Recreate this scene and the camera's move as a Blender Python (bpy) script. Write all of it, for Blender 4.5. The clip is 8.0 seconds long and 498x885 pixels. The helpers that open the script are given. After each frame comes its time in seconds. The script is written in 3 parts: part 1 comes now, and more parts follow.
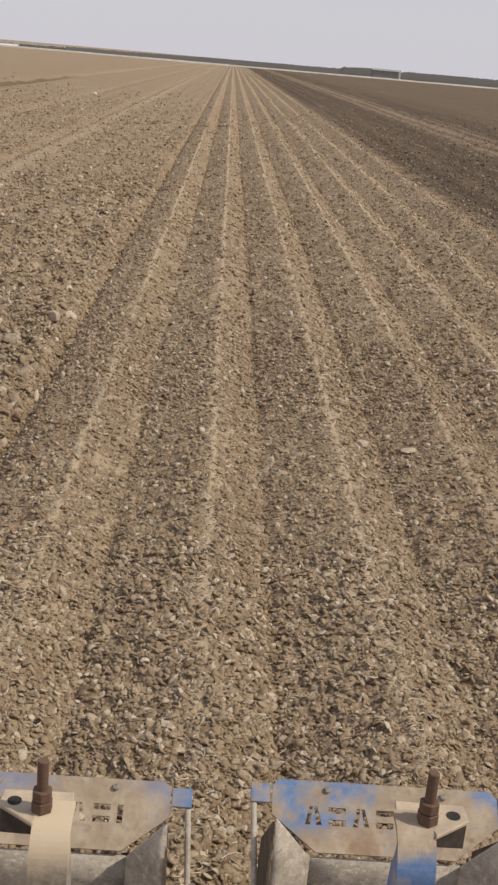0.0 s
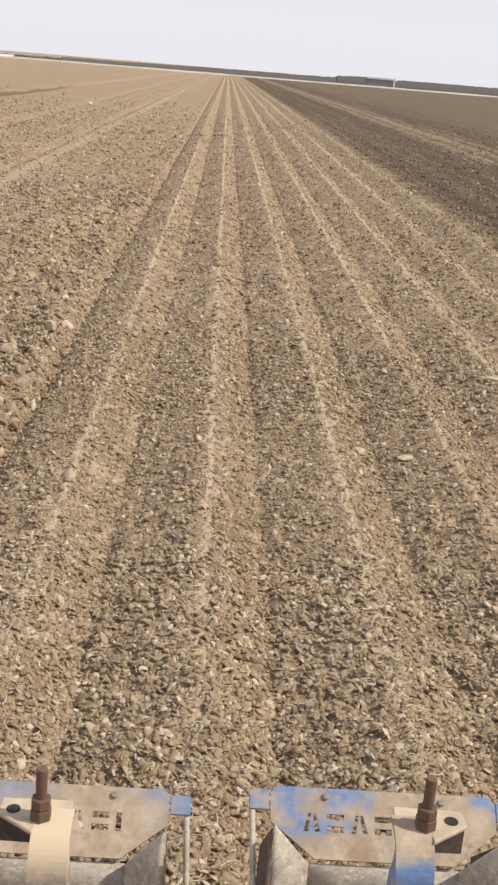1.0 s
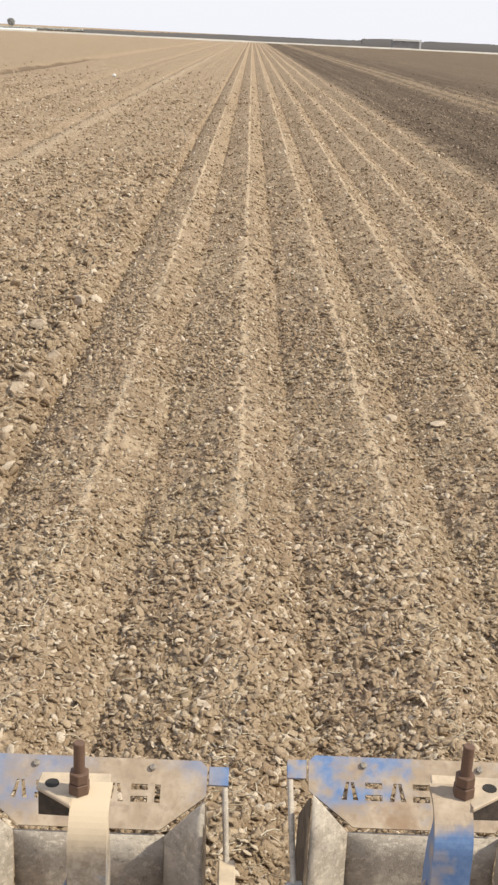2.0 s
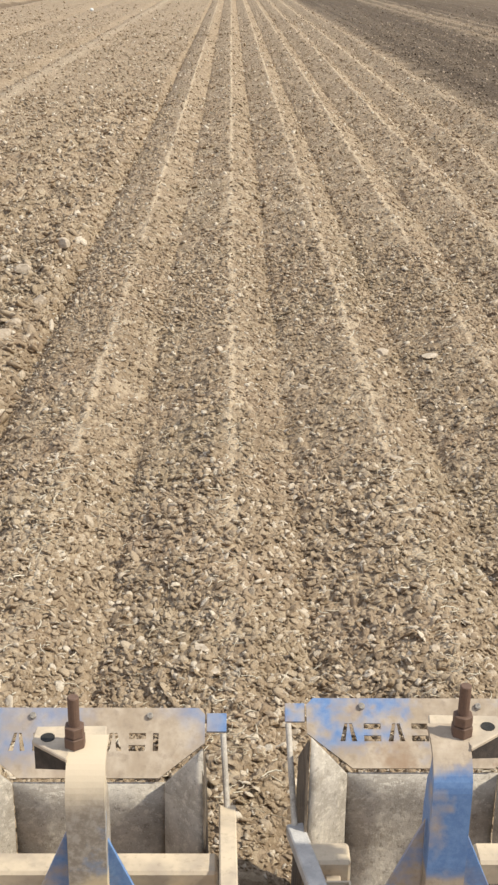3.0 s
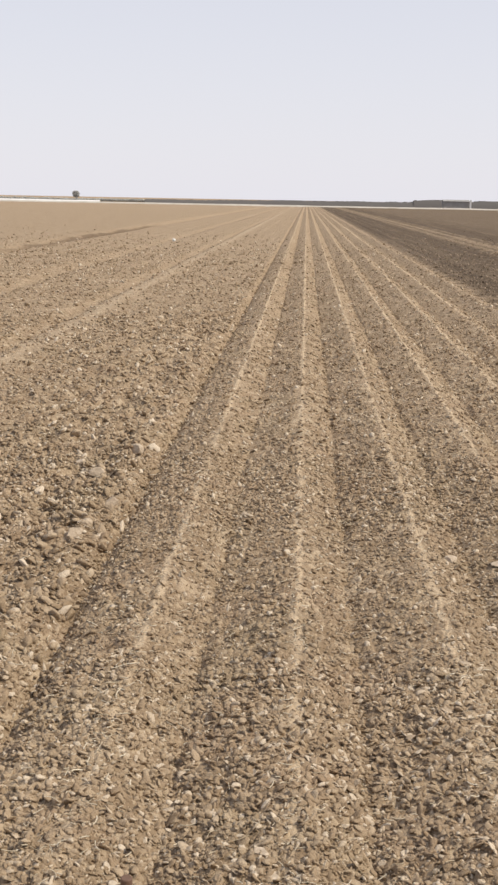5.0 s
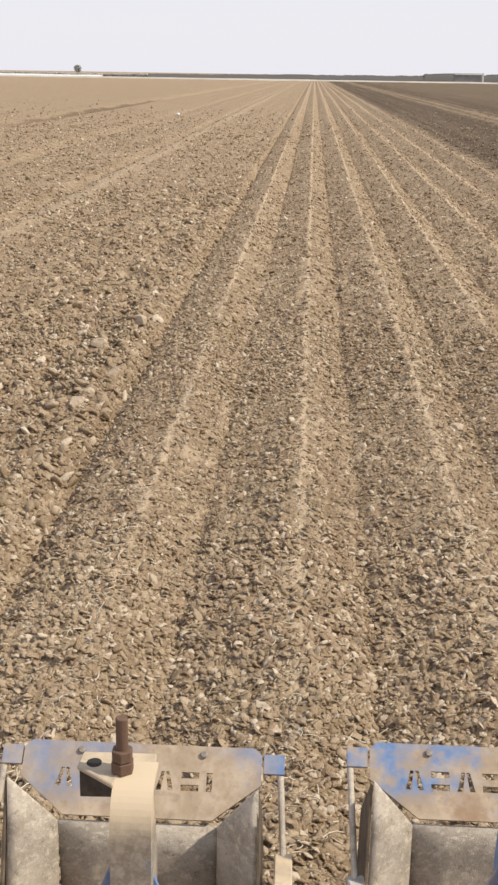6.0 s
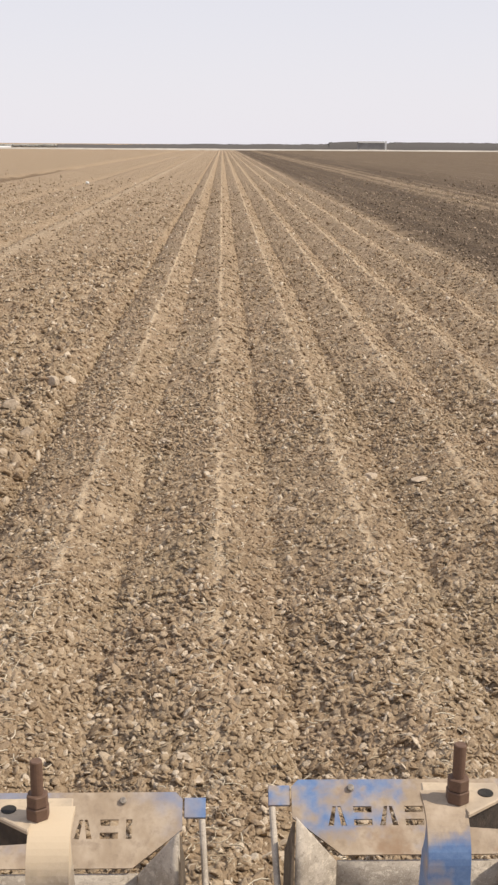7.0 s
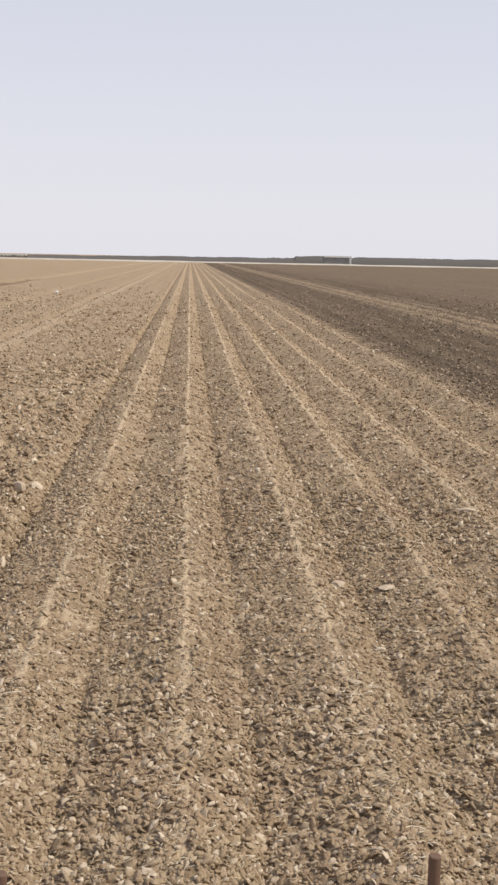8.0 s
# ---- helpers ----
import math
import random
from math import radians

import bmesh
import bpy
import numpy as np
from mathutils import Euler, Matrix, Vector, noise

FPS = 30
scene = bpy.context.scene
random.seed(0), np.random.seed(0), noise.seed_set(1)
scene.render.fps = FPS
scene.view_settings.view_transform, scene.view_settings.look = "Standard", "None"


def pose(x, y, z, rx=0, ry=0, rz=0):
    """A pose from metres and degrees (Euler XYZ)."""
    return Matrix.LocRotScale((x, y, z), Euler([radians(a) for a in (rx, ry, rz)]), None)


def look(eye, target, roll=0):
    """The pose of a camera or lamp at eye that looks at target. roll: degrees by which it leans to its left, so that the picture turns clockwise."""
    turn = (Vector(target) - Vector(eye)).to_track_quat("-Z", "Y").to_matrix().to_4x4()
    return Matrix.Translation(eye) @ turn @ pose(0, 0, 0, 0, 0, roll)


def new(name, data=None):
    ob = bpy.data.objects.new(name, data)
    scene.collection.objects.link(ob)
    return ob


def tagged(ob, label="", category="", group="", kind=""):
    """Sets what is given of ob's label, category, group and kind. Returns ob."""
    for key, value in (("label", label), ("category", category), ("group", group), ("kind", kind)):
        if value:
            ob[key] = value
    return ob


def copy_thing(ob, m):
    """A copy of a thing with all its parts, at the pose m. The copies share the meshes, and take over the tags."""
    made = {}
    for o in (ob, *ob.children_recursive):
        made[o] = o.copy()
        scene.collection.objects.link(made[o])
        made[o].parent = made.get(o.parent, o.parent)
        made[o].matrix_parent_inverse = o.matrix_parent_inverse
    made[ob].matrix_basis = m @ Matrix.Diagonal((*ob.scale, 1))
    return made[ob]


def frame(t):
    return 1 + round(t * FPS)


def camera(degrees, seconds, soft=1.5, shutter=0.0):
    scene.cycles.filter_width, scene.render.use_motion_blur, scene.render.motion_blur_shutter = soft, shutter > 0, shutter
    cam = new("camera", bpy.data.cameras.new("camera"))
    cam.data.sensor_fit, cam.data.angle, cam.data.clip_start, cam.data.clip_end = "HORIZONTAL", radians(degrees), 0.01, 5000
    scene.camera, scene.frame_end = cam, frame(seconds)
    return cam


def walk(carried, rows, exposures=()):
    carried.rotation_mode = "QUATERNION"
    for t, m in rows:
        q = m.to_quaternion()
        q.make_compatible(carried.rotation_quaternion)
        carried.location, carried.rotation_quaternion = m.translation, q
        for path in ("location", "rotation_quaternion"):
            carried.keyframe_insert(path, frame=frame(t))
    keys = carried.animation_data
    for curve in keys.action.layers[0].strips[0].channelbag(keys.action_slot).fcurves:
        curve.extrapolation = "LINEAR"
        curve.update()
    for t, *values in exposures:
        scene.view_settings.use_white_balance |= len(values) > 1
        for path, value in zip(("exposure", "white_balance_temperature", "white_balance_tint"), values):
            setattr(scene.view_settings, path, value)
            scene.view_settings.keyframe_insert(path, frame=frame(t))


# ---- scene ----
# Rows: seconds, eye, target, roll.
PATH = [
    (0, (-0.082, -0.026, 2.042), (0.031, 2.825, 1.114), 5.00),
    (0.5, (-0.079, -0.029, 2.041), (0.071, 2.826, 1.132), 5.10),
    (1, (-0.081, -0.036, 2.044), (0.038, 2.821, 1.137), 4.70),
    (1.5, (-0.072, -0.023, 2.041), (-0.031, 2.828, 1.110), 3.70),
    (1.7, (-0.072, -0.023, 2.041), (-0.035, 2.821, 1.088), 3.40),
    (2.8, (-0.062, 0.007, 2.050), (-0.015, 2.795, 0.945), 1.00),
    (3, (-0.053, 0.025, 2.042), (0.001, 2.801, 0.905), 0.80),
    (3.5, (-0.048, 0.038, 2.012), (0.099, 2.841, 0.953), 2.30),
    (4, (-0.044, -0.008, 2.033), (0.064, 2.870, 1.195), 1.60),
    (4.5, (-0.049, -0.033, 2.017), (0.001, 2.884, 1.317), 1.40),
    (4.7, (-0.049, -0.028, 2.007), (-0.076, 2.923, 1.470), 1.30),
    (5.8, (-0.040, 0.030, 1.877), (-0.286, 2.871, 0.945), 0.30),
    (6, (-0.034, 0.055, 1.869), (-0.173, 2.913, 0.967), 0.90),
    (6.5, (-0.019, 0.053, 1.837), (0.019, 2.924, 0.967), 0.60),
    (7, (-0.021, 0.041, 1.815), (0.049, 2.947, 1.074), 0.40),
    (7.5, (-0.026, 0.033, 1.792), (0.065, 2.963, 1.155), 1.10),
    (8, (-0.036, 0.029, 1.809), (0.121, 2.988, 1.341), 1.20),
]
EXPOSURES = [(0.0, -0.42, 6500, 10), (0.5, -0.07, 6500, 9), (1.0, 0.05, 6500, 9), (1.7, 0.14, 6500, 8), (2.8, 0.29, 6150, 5), (3.5, 0.22, 6200, 6), (4.0, 0.02, 6500, 9), (4.5, -0.02, 6500, 10), (5.8, 0.03, 6500, 9), (6.5, 0.14, 6500, 10), (7.0, 0.02, 6600, 11), (8.0, -0.06, 6450, 10)]
cam = camera(24.0, 8.0, soft=2.5)
walk(cam, [(t, look(eye, target, roll)) for t, eye, target, roll in PATH], EXPOSURES)

# ---- daylight: hazy sky, sun from the right and a little behind ----
SUN_UP = radians(49)
SUN_TO = Vector((0.985, -0.17, 0)).normalized() * math.cos(SUN_UP) + Vector((0, 0, math.sin(SUN_UP)))
world = bpy.data.worlds.new("hazy_sky")
scene.world = world
world.use_nodes = True
wn, wl = world.node_tree.nodes, world.node_tree.links
sky = wn.new("ShaderNodeTexSky")
sky.sky_type = "NISHITA"
sky.sun_disc = False
sky.sun_elevation = SUN_UP
sky.sun_rotation = math.atan2(SUN_TO.x, SUN_TO.y)
sky.air_density, sky.dust_density, sky.ozone_density = 1.0, 0.6, 1.5
# dust haze: it whitens the whole sky, most of all low down
wc, ws, wr, wm = wn.new("ShaderNodeTexCoord"), wn.new("ShaderNodeSeparateXYZ"), wn.new("ShaderNodeMapRange"), wn.new("ShaderNodeMix")
wl.new(wc.outputs["Generated"], ws.inputs[0])
wl.new(ws.outputs["Z"], wr.inputs[0])
for slot, value in zip((1, 2, 3, 4), (0.0, 0.50, 0.94, 0.50)):
    wr.inputs[slot].default_value = value
wh, wx = wn.new("ShaderNodeMapRange"), wn.new("ShaderNodeMath")     # the haze stays thick overhead
wl.new(ws.outputs["Z"], wh.inputs[0])
for slot, value in zip((1, 2, 3, 4), (0.25, 0.60, 0.0, 0.60)):
    wh.inputs[slot].default_value = value
wx.operation = "MAXIMUM"
wl.new(wr.outputs[0], wx.inputs[0])
wl.new(wh.outputs[0], wx.inputs[1])
wm.data_type = "RGBA"
wl.new(wx.outputs[0], wm.inputs["Factor"])
wl.new(sky.outputs[0], wm.inputs["A"])
wm.inputs["B"].default_value = (6.88, 6.76, 7.28, 1.0)
wl.new(wm.outputs["Result"], wn["Background"].inputs[0])
wn["Background"].inputs[1].default_value = 0.12
sun = new("sun", bpy.data.lights.new("sun", "SUN"))
sun.data.energy, sun.data.angle, sun.data.color = 4.0, radians(2.0), (1.0, 0.91, 0.77)
sun.matrix_world = look(SUN_TO * 50, (0, 0, 0))


# ---- materials ----
class Nodes:
    """Small helper round one node material."""

    def __init__(self, name, rough=0.8, metal=0.0, world=False):
        self.mat = bpy.data.materials.new(name)
        self.mat.use_nodes = True
        self.tree = self.mat.node_tree
        self.bsdf = self.tree.nodes["Principled BSDF"]
        self.bsdf.inputs["Roughness"].default_value = rough
        self.bsdf.inputs["Metallic"].default_value = metal
        self.where = self.tree.nodes.new("ShaderNodeTexCoord").outputs["Object"]
        if world:
            self.where = self.tree.nodes.new("ShaderNodeNewGeometry").outputs["Position"]

    def put(self, socket, value):
        if isinstance(value, bpy.types.NodeSocket):
            self.tree.links.new(value, socket)
        elif isinstance(value, tuple):
            socket.default_value = (*value, 1.0) if len(value) == 3 else value
        else:
            socket.default_value = value

    def noise(self, scale, detail=4, rough=0.6, stretch=None):
        n = self.tree.nodes.new("ShaderNodeTexNoise")
        self.put(n.inputs["Scale"], scale)
        self.put(n.inputs["Detail"], detail)
        self.put(n.inputs["Roughness"], rough)
        vec = self.where
        if stretch:
            m = self.tree.nodes.new("ShaderNodeMapping")
            m.inputs["Scale"].default_value = stretch
            self.tree.links.new(vec, m.inputs[0])
            vec = m.outputs[0]
        self.tree.links.new(vec, n.inputs["Vector"])
        return n.outputs["Fac"]

    def cells(self, scale):
        """Crumb-like cells: two random values for each and the distance from its middle."""
        n = self.tree.nodes.new("ShaderNodeTexVoronoi")
        n.inputs["Scale"].default_value = scale
        self.tree.links.new(self.where, n.inputs["Vector"])
        s = self.tree.nodes.new("ShaderNodeSeparateColor")
        self.tree.links.new(n.outputs["Color"], s.inputs[0])
        return s.outputs[0], s.outputs[1], n.outputs["Distance"]

    def step(self, value, low, high, a=0.0, b=1.0):
        n = self.tree.nodes.new("ShaderNodeMapRange")
        n.interpolation_type = "SMOOTHSTEP"
        for i, v in enumerate((value, low, high, a, b)):
            self.put(n.inputs[i], v)
        return n.outputs[0]

    def math(self, kind, a, b=0.0):
        n = self.tree.nodes.new("ShaderNodeMath")
        n.operation = kind
        self.put(n.inputs[0], a)
        self.put(n.inputs[1], b)
        return n.outputs[0]

    def mix(self, fac, a, b, kind="MIX"):
        n = self.tree.nodes.new("ShaderNodeMix")
        n.data_type, n.blend_type = "RGBA", kind
        self.put(n.inputs["Factor"], fac)
        self.put(n.inputs["A"], a)
        self.put(n.inputs["B"], b)
        return n.outputs["Result"]

    def axis(self, which):
        n = self.tree.nodes.new("ShaderNodeSeparateXYZ")
        self.tree.links.new(self.where, n.inputs[0])
        return n.outputs[which]

    def random(self, kind="ISLAND"):
        if kind == "ISLAND":
            return self.tree.nodes.new("ShaderNodeNewGeometry").outputs["Random Per Island"]
        return self.tree.nodes.new("ShaderNodeObjectInfo").outputs["Random"]

    def done(self, color, bump=None, height=0.004, strength=0.5, rough=None):
        self.put(self.bsdf.inputs["Base Color"], color)
        if rough is not None:
            self.put(self.bsdf.inputs["Roughness"], rough)
        if bump is not None:
            b = self.tree.nodes.new("ShaderNodeBump")
            b.inputs["Strength"].default_value = strength
            b.inputs["Distance"].default_value = height
            self.put(b.inputs["Height"], bump)
            self.tree.links.new(b.outputs[0], self.bsdf.inputs["Normal"])
        return self.mat


DARK_FIELD_X = 3.70      # where the freshly ploughed dark field begins


PITCH, CREST = 0.69, -0.04       # spacing of the ridges, and where one of them runs


def soil_material(name, pieces=""):
    """Dry tan soil, darker in the ploughed field; pieces: how each clod takes a tone of its own."""
    n = Nodes(name, rough=0.95, world=True)
    n.bsdf.inputs["Specular IOR Level"].default_value = 0.12
    broad = n.noise(0.9, 5, 0.6, (1.0, 0.25, 1.0))
    mid = n.noise(9, 5, 0.65)
    fine = n.noise(75, 5, 0.7)
    cells = n.cells(48)
    tan = n.mix(n.step(broad, 0.35, 0.68), (0.306, 0.225, 0.143), (0.403, 0.305, 0.202))
    streak = n.noise(2.4, 4, 0.65, (1.0, 0.012, 1.0))     # marks of the implements along the rows
    strip = n.step(n.axis("X"), -1.5, -1.1, 0.35, 1.0)
    tan = n.mix(n.math("MULTIPLY", strip, n.step(streak, 0.52, 0.70, 0.0, 0.45)), tan, (0.459, 0.355, 0.239))
    tan = n.mix(n.math("MULTIPLY", strip, n.step(streak, 0.32, 0.46, 0.40, 0.0)), tan, (0.245, 0.172, 0.107))
    patch = n.noise(1.7, 3, 0.5)
    tan = n.mix(n.step(patch, 0.50, 0.66, 0.0, 0.35), tan, (0.330, 0.228, 0.152))
    tan = n.mix(n.step(patch, 0.34, 0.48, 0.35, 0.0), tan, (0.350, 0.285, 0.182))
    tan = n.mix(n.step(mid, 0.35, 0.7, 0.0, 0.6), tan, (0.428, 0.330, 0.224))
    tan = n.mix(n.step(fine, 0.3, 0.7, 0.45, 0.0), tan, (0.204, 0.138, 0.079))
    if pieces:
        own = n.random(pieces)
        tan = n.mix(n.step(own, 0.25, 0.9, 0.0, 0.34), tan, (0.580, 0.465, 0.335))
        tan = n.mix(n.step(own, 0.80, 0.97, 0.0, 0.62), tan, (0.700, 0.600, 0.470))
        tan = n.mix(n.step(own, 0.0, 0.35, 0.30, 0.0), tan, (0.240, 0.168, 0.104))
    else:
        lumps = n.cells(13)
        tan = n.mix(n.step(lumps[0], 0.2, 0.8, 0.40, 0.0), tan, (0.204, 0.140, 0.086))
        tan = n.mix(n.step(lumps[1], 0.62, 1.0, 0.0, 0.75), tan, (0.510, 0.400, 0.277))
        # pressed lines of finer, drier soil along the ridges
        tan = n.mix(n.step(cells[0], 0.25, 0.75, 0.35, 0.0), tan, (0.194, 0.132, 0.079))
        tan = n.mix(n.step(cells[1], 0.6, 1.0, 0.0, 0.6), tan, (0.510, 0.400, 0.272))
        turn = n.math("FRACT", n.math("ADD", n.math("DIVIDE", n.math("ADD", n.axis("X"), n.step(n.noise(3.0, 4), 0.2, 0.8, -0.022, 0.022)), PITCH), 20.5 - CREST / PITCH))
        line = n.step(n.math("ABSOLUTE", n.math("SUBTRACT", turn, 0.5)), 0.008, 0.048, 1.0, 0.0)
        line = n.math("MULTIPLY", line, n.step(broad, 0.3, 0.65, 0.45, 0.9))
        line = n.math("MULTIPLY", line, n.math("MULTIPLY", n.step(n.axis("X"), -1.2, -1.0), n.step(n.axis("X"), 3.2, 3.5, 1.0, 0.0)))
        wheel = n.step(n.math("ABSOLUTE", n.math("ADD", n.axis("X"), 3.72)), 0.05, 0.30, 0.45, 0.0)     # an old wheel mark
        tan = n.mix(n.math("MULTIPLY", wheel, n.step(mid, 0.3, 0.6, 0.4, 1.0)), tan, (0.52, 0.41, 0.285))
        tan = n.mix(line, tan, (0.541, 0.420, 0.286))
        damp = n.step(n.math("ABSOLUTE", n.math("ADD", n.axis("X"), n.step(n.noise(0.3, 3), 0.2, 0.8, 11.3, 11.7))), 0.12, 0.45, 0.75, 0.0)     # a damp plough mark
        damp = n.math("MULTIPLY", damp, n.math("MULTIPLY", n.step(n.axis("Y"), 40.0, 52.0), n.step(n.axis("Y"), 82.0, 98.0, 1.0, 0.0)))
        tan = n.mix(damp, tan, (0.130, 0.088, 0.056))
    wet = n.mix(n.step(mid, 0.35, 0.7), (0.095, 0.068, 0.045), (0.151, 0.111, 0.075))
    wet = n.mix(n.step(streak, 0.50, 0.66, 0.0, 0.6), wet, (0.204, 0.152, 0.102))
    if pieces:
        wet = n.mix(n.random(pieces), (0.11, 0.08, 0.055), (0.42, 0.325, 0.235))
    edge = n.math("ADD", n.axis("X"), n.step(n.noise(0.8, 3), 0.2, 0.8, -0.18, 0.18))
    dark = n.step(edge, DARK_FIELD_X - 0.25, DARK_FIELD_X + 0.35)
    for at, wide, bare in ((7.75, 0.26, 0.38), (8.60, 0.36, 0.30), (9.35, 0.20, 0.50)):
        track = n.step(n.math("ABSOLUTE", n.math("SUBTRACT", edge, at)), wide * 0.4, wide * 1.5, bare, 1.0)
        dark = n.math("MULTIPLY", dark, track)
    dark = n.math("MULTIPLY", dark, n.step(edge, 9.5, 16.0, 1.0, 0.84))
    relief = n.math("ADD", n.math("MULTIPLY", mid, 1.2), fine)
    if not pieces:
        relief = n.math("SUBTRACT", relief, n.math("ADD", n.math("MULTIPLY", cells[2], 1.1), n.math("MULTIPLY", lumps[2], 2.2)))
    return n.done(n.mix(dark, tan, wet), relief, 0.014, 0.65 if pieces else 0.8)


SOIL = soil_material("dry_soil")
CLODS = soil_material("dry_clods", "ISLAND")
CLOD = soil_material("dry_clod", "OBJECT")


def stone_material():
    n = Nodes("pale_crust", rough=0.9)
    own = n.random("OBJECT")
    c = n.mix(own, (0.44, 0.345, 0.245), (0.62, 0.51, 0.385))
    c = n.mix(n.step(n.noise(45, 5, 0.7), 0.4, 0.7, 0.5, 0.0), c, (0.24, 0.18, 0.12))
    return n.done(c, n.noise(60, 5, 0.7), 0.006, 0.7)


def straw_material():
    n = Nodes("dry_straw", rough=0.7)
    return n.done(n.mix(n.random(), (0.36, 0.28, 0.18), (0.70, 0.62, 0.48)), n.noise(200), 0.001, 0.3)


def paint_material(name, dust_low, dust_high, rust, settled=False, low_dust=0.0):
    """Worn blue paint under settled dust; the dust leaves patches bare between the two thresholds."""
    n = Nodes(name, rough=0.55)
    big = n.noise(4.5, 4, 0.6)
    fine = n.noise(60, 5, 0.7)
    streak = n.noise(22, 4, 0.6, (1.0, 1.0, 0.25))
    blue = n.mix(n.step(fine, 0.35, 0.7), (0.105, 0.185, 0.36), (0.155, 0.25, 0.43))
    dirt = n.mix(n.step(streak, 0.35, 0.7), (0.36, 0.275, 0.19), (0.47, 0.375, 0.275))
    dirt = n.mix(n.step(fine, 0.45, 0.75, 0.0, 0.5), dirt, (0.22, 0.165, 0.12))
    cover = n.step(n.math("ADD", big, n.math("MULTIPLY", fine, 0.10)), dust_low, dust_high)
    if settled:                       # dust has settled on the upper bend
        cover = n.math("MAXIMUM", cover, n.step(n.math("ADD", n.axis("Z"), n.math("MULTIPLY", streak, 0.07)), 0.645, 0.675))
        cover = n.math("MAXIMUM", cover, n.step(n.math("ADD", n.axis("Z"), n.math("MULTIPLY", big, 0.12)), 0.46, 0.49, 1.0, 0.0))
    if low_dust:                      # and along the lower edge of a plate
        cover = n.math("MAXIMUM", cover, n.step(n.math("ADD", n.axis("Z"), n.math("MULTIPLY", streak, 0.05)), 0.460, 0.485, low_dust, 0.0))
    c = n.mix(cover, blue, dirt)
    c = n.mix(n.step(n.noise(14, 5, 0.7), 0.62, 0.72, 0.0, rust), c, (0.20, 0.095, 0.045))
    c = n.mix(n.step(n.noise(5.5, 5, 0.65), 0.54, 0.66, 0.0, rust * 1.3), c, (0.29, 0.185, 0.11))
    return n.done(c, fine, 0.0015, 0.35, n.step(cover, 0, 1, 0.55, 0.9))


def steel_material():
    """Bare grey sheet scoured by soil, with dried mud specks."""
    n = Nodes("scoured_steel", rough=0.5, metal=0.0)
    big, fine = n.noise(11, 5, 0.65), n.noise(55, 6, 0.75)
    c = n.mix(n.step(big, 0.35, 0.68), (0.37, 0.315, 0.25), (0.54, 0.47, 0.385))
    c = n.mix(n.step(fine, 0.53, 0.60, 0.0, 0.9), c, (0.60, 0.53, 0.43))
    c = n.mix(n.step(fine, 0.33, 0.45, 0.55, 0.0), c, (0.14, 0.115, 0.09))
    specks = n.noise(230, 3, 0.6)
    c = n.mix(n.step(specks, 0.60, 0.68, 0.0, 0.55), c, (0.66, 0.60, 0.50))
    c = n.mix(n.step(specks, 0.31, 0.39, 0.4, 0.0), c, (0.17, 0.14, 0.11))
    return n.done(c, fine, 0.004, 0.6, n.step(big, 0.3, 0.7, 0.5, 0.8))


def dust_paint_material():
    """Arms and bars: faded cream dust over paint, grey wear lower down."""
    n = Nodes("cream_dust_paint", rough=0.7)
    big, fine = n.noise(6, 4, 0.6), n.noise(70, 5, 0.7)
    c = n.mix(n.step(big, 0.40, 0.62), (0.60, 0.48, 0.33), (0.40, 0.32, 0.235))
    c = n.mix(n.step(n.noise(9, 4, 0.6), 0.62, 0.70, 0.0, 0.6), c, (0.16, 0.23, 0.38))
    c = n.mix(n.step(fine, 0.5, 0.75, 0.0, 0.4), c, (0.25, 0.185, 0.125))
    return n.done(c, fine, 0.0015, 0.35)


def arm_material():
    """Dust settled on the bend; below it the paint is worn to grey brown, with cream mud low down."""
    n = Nodes("worn_arm", rough=0.75)
    big, fine = n.noise(9, 4, 0.6), n.noise(70, 5, 0.7)
    high = n.math("ADD", n.axis("Z"), n.math("MULTIPLY", big, 0.12))
    worn = n.mix(n.step(fine, 0.4, 0.65), (0.25, 0.205, 0.155), (0.38, 0.325, 0.26))
    worn = n.mix(n.step(n.noise(13, 4, 0.6), 0.55, 0.68, 0.0, 0.6), worn, (0.20, 0.26, 0.36))
    c = n.mix(n.step(high, 0.60, 0.70), worn, (0.60, 0.48, 0.33))
    c = n.mix(n.step(high, 0.46, 0.49, 1.0, 0.0), c, (0.58, 0.45, 0.28))
    return n.done(c, fine, 0.0015, 0.35)


def rust_material():
    n = Nodes("rusty_steel", rough=0.75)
    fine = n.noise(160, 5, 0.75)
    return n.done(n.mix(fine, (0.075, 0.042, 0.028), (0.19, 0.11, 0.07)), fine, 0.0015, 0.6)


def plain_material(name, a, b, scale, rough=0.9, island=False):
    n = Nodes(name, rough=rough)
    return n.done(n.mix(n.random() if island else n.step(n.noise(scale, 5, 0.65), 0.35, 0.7), a, b), n.noise(scale * 6), 0.01, 0.3)


SCREW = plain_material("dull_screw_steel", (0.16, 0.14, 0.12), (0.34, 0.29, 0.23), 90, 0.55)
STONE, STRAW, STEEL, CREAM, RUST = stone_material(), straw_material(), steel_material(), dust_paint_material(), rust_material()
BLUE_PLATE = paint_material("worn_blue_paint", 0.44, 0.57, 0.6, low_dust=0.85)
DUST_PLATE = paint_material("dusty_blue_paint", 0.33, 0.62, 0.15)
GUSSET = paint_material("blue_gusset_paint", 0.54, 0.68, 0.2)
BLUE_ARM = paint_material("blue_arm_paint", 0.68, 0.82, 0.1, True)
ARM = arm_material()
# near-black colour paints the shade inside the bracket's hollow end
HOLLOW_SHADE = plain_material("painted_hollow_shade", (0.035, 0.026, 0.02), (0.07, 0.052, 0.038), 60, 0.8)
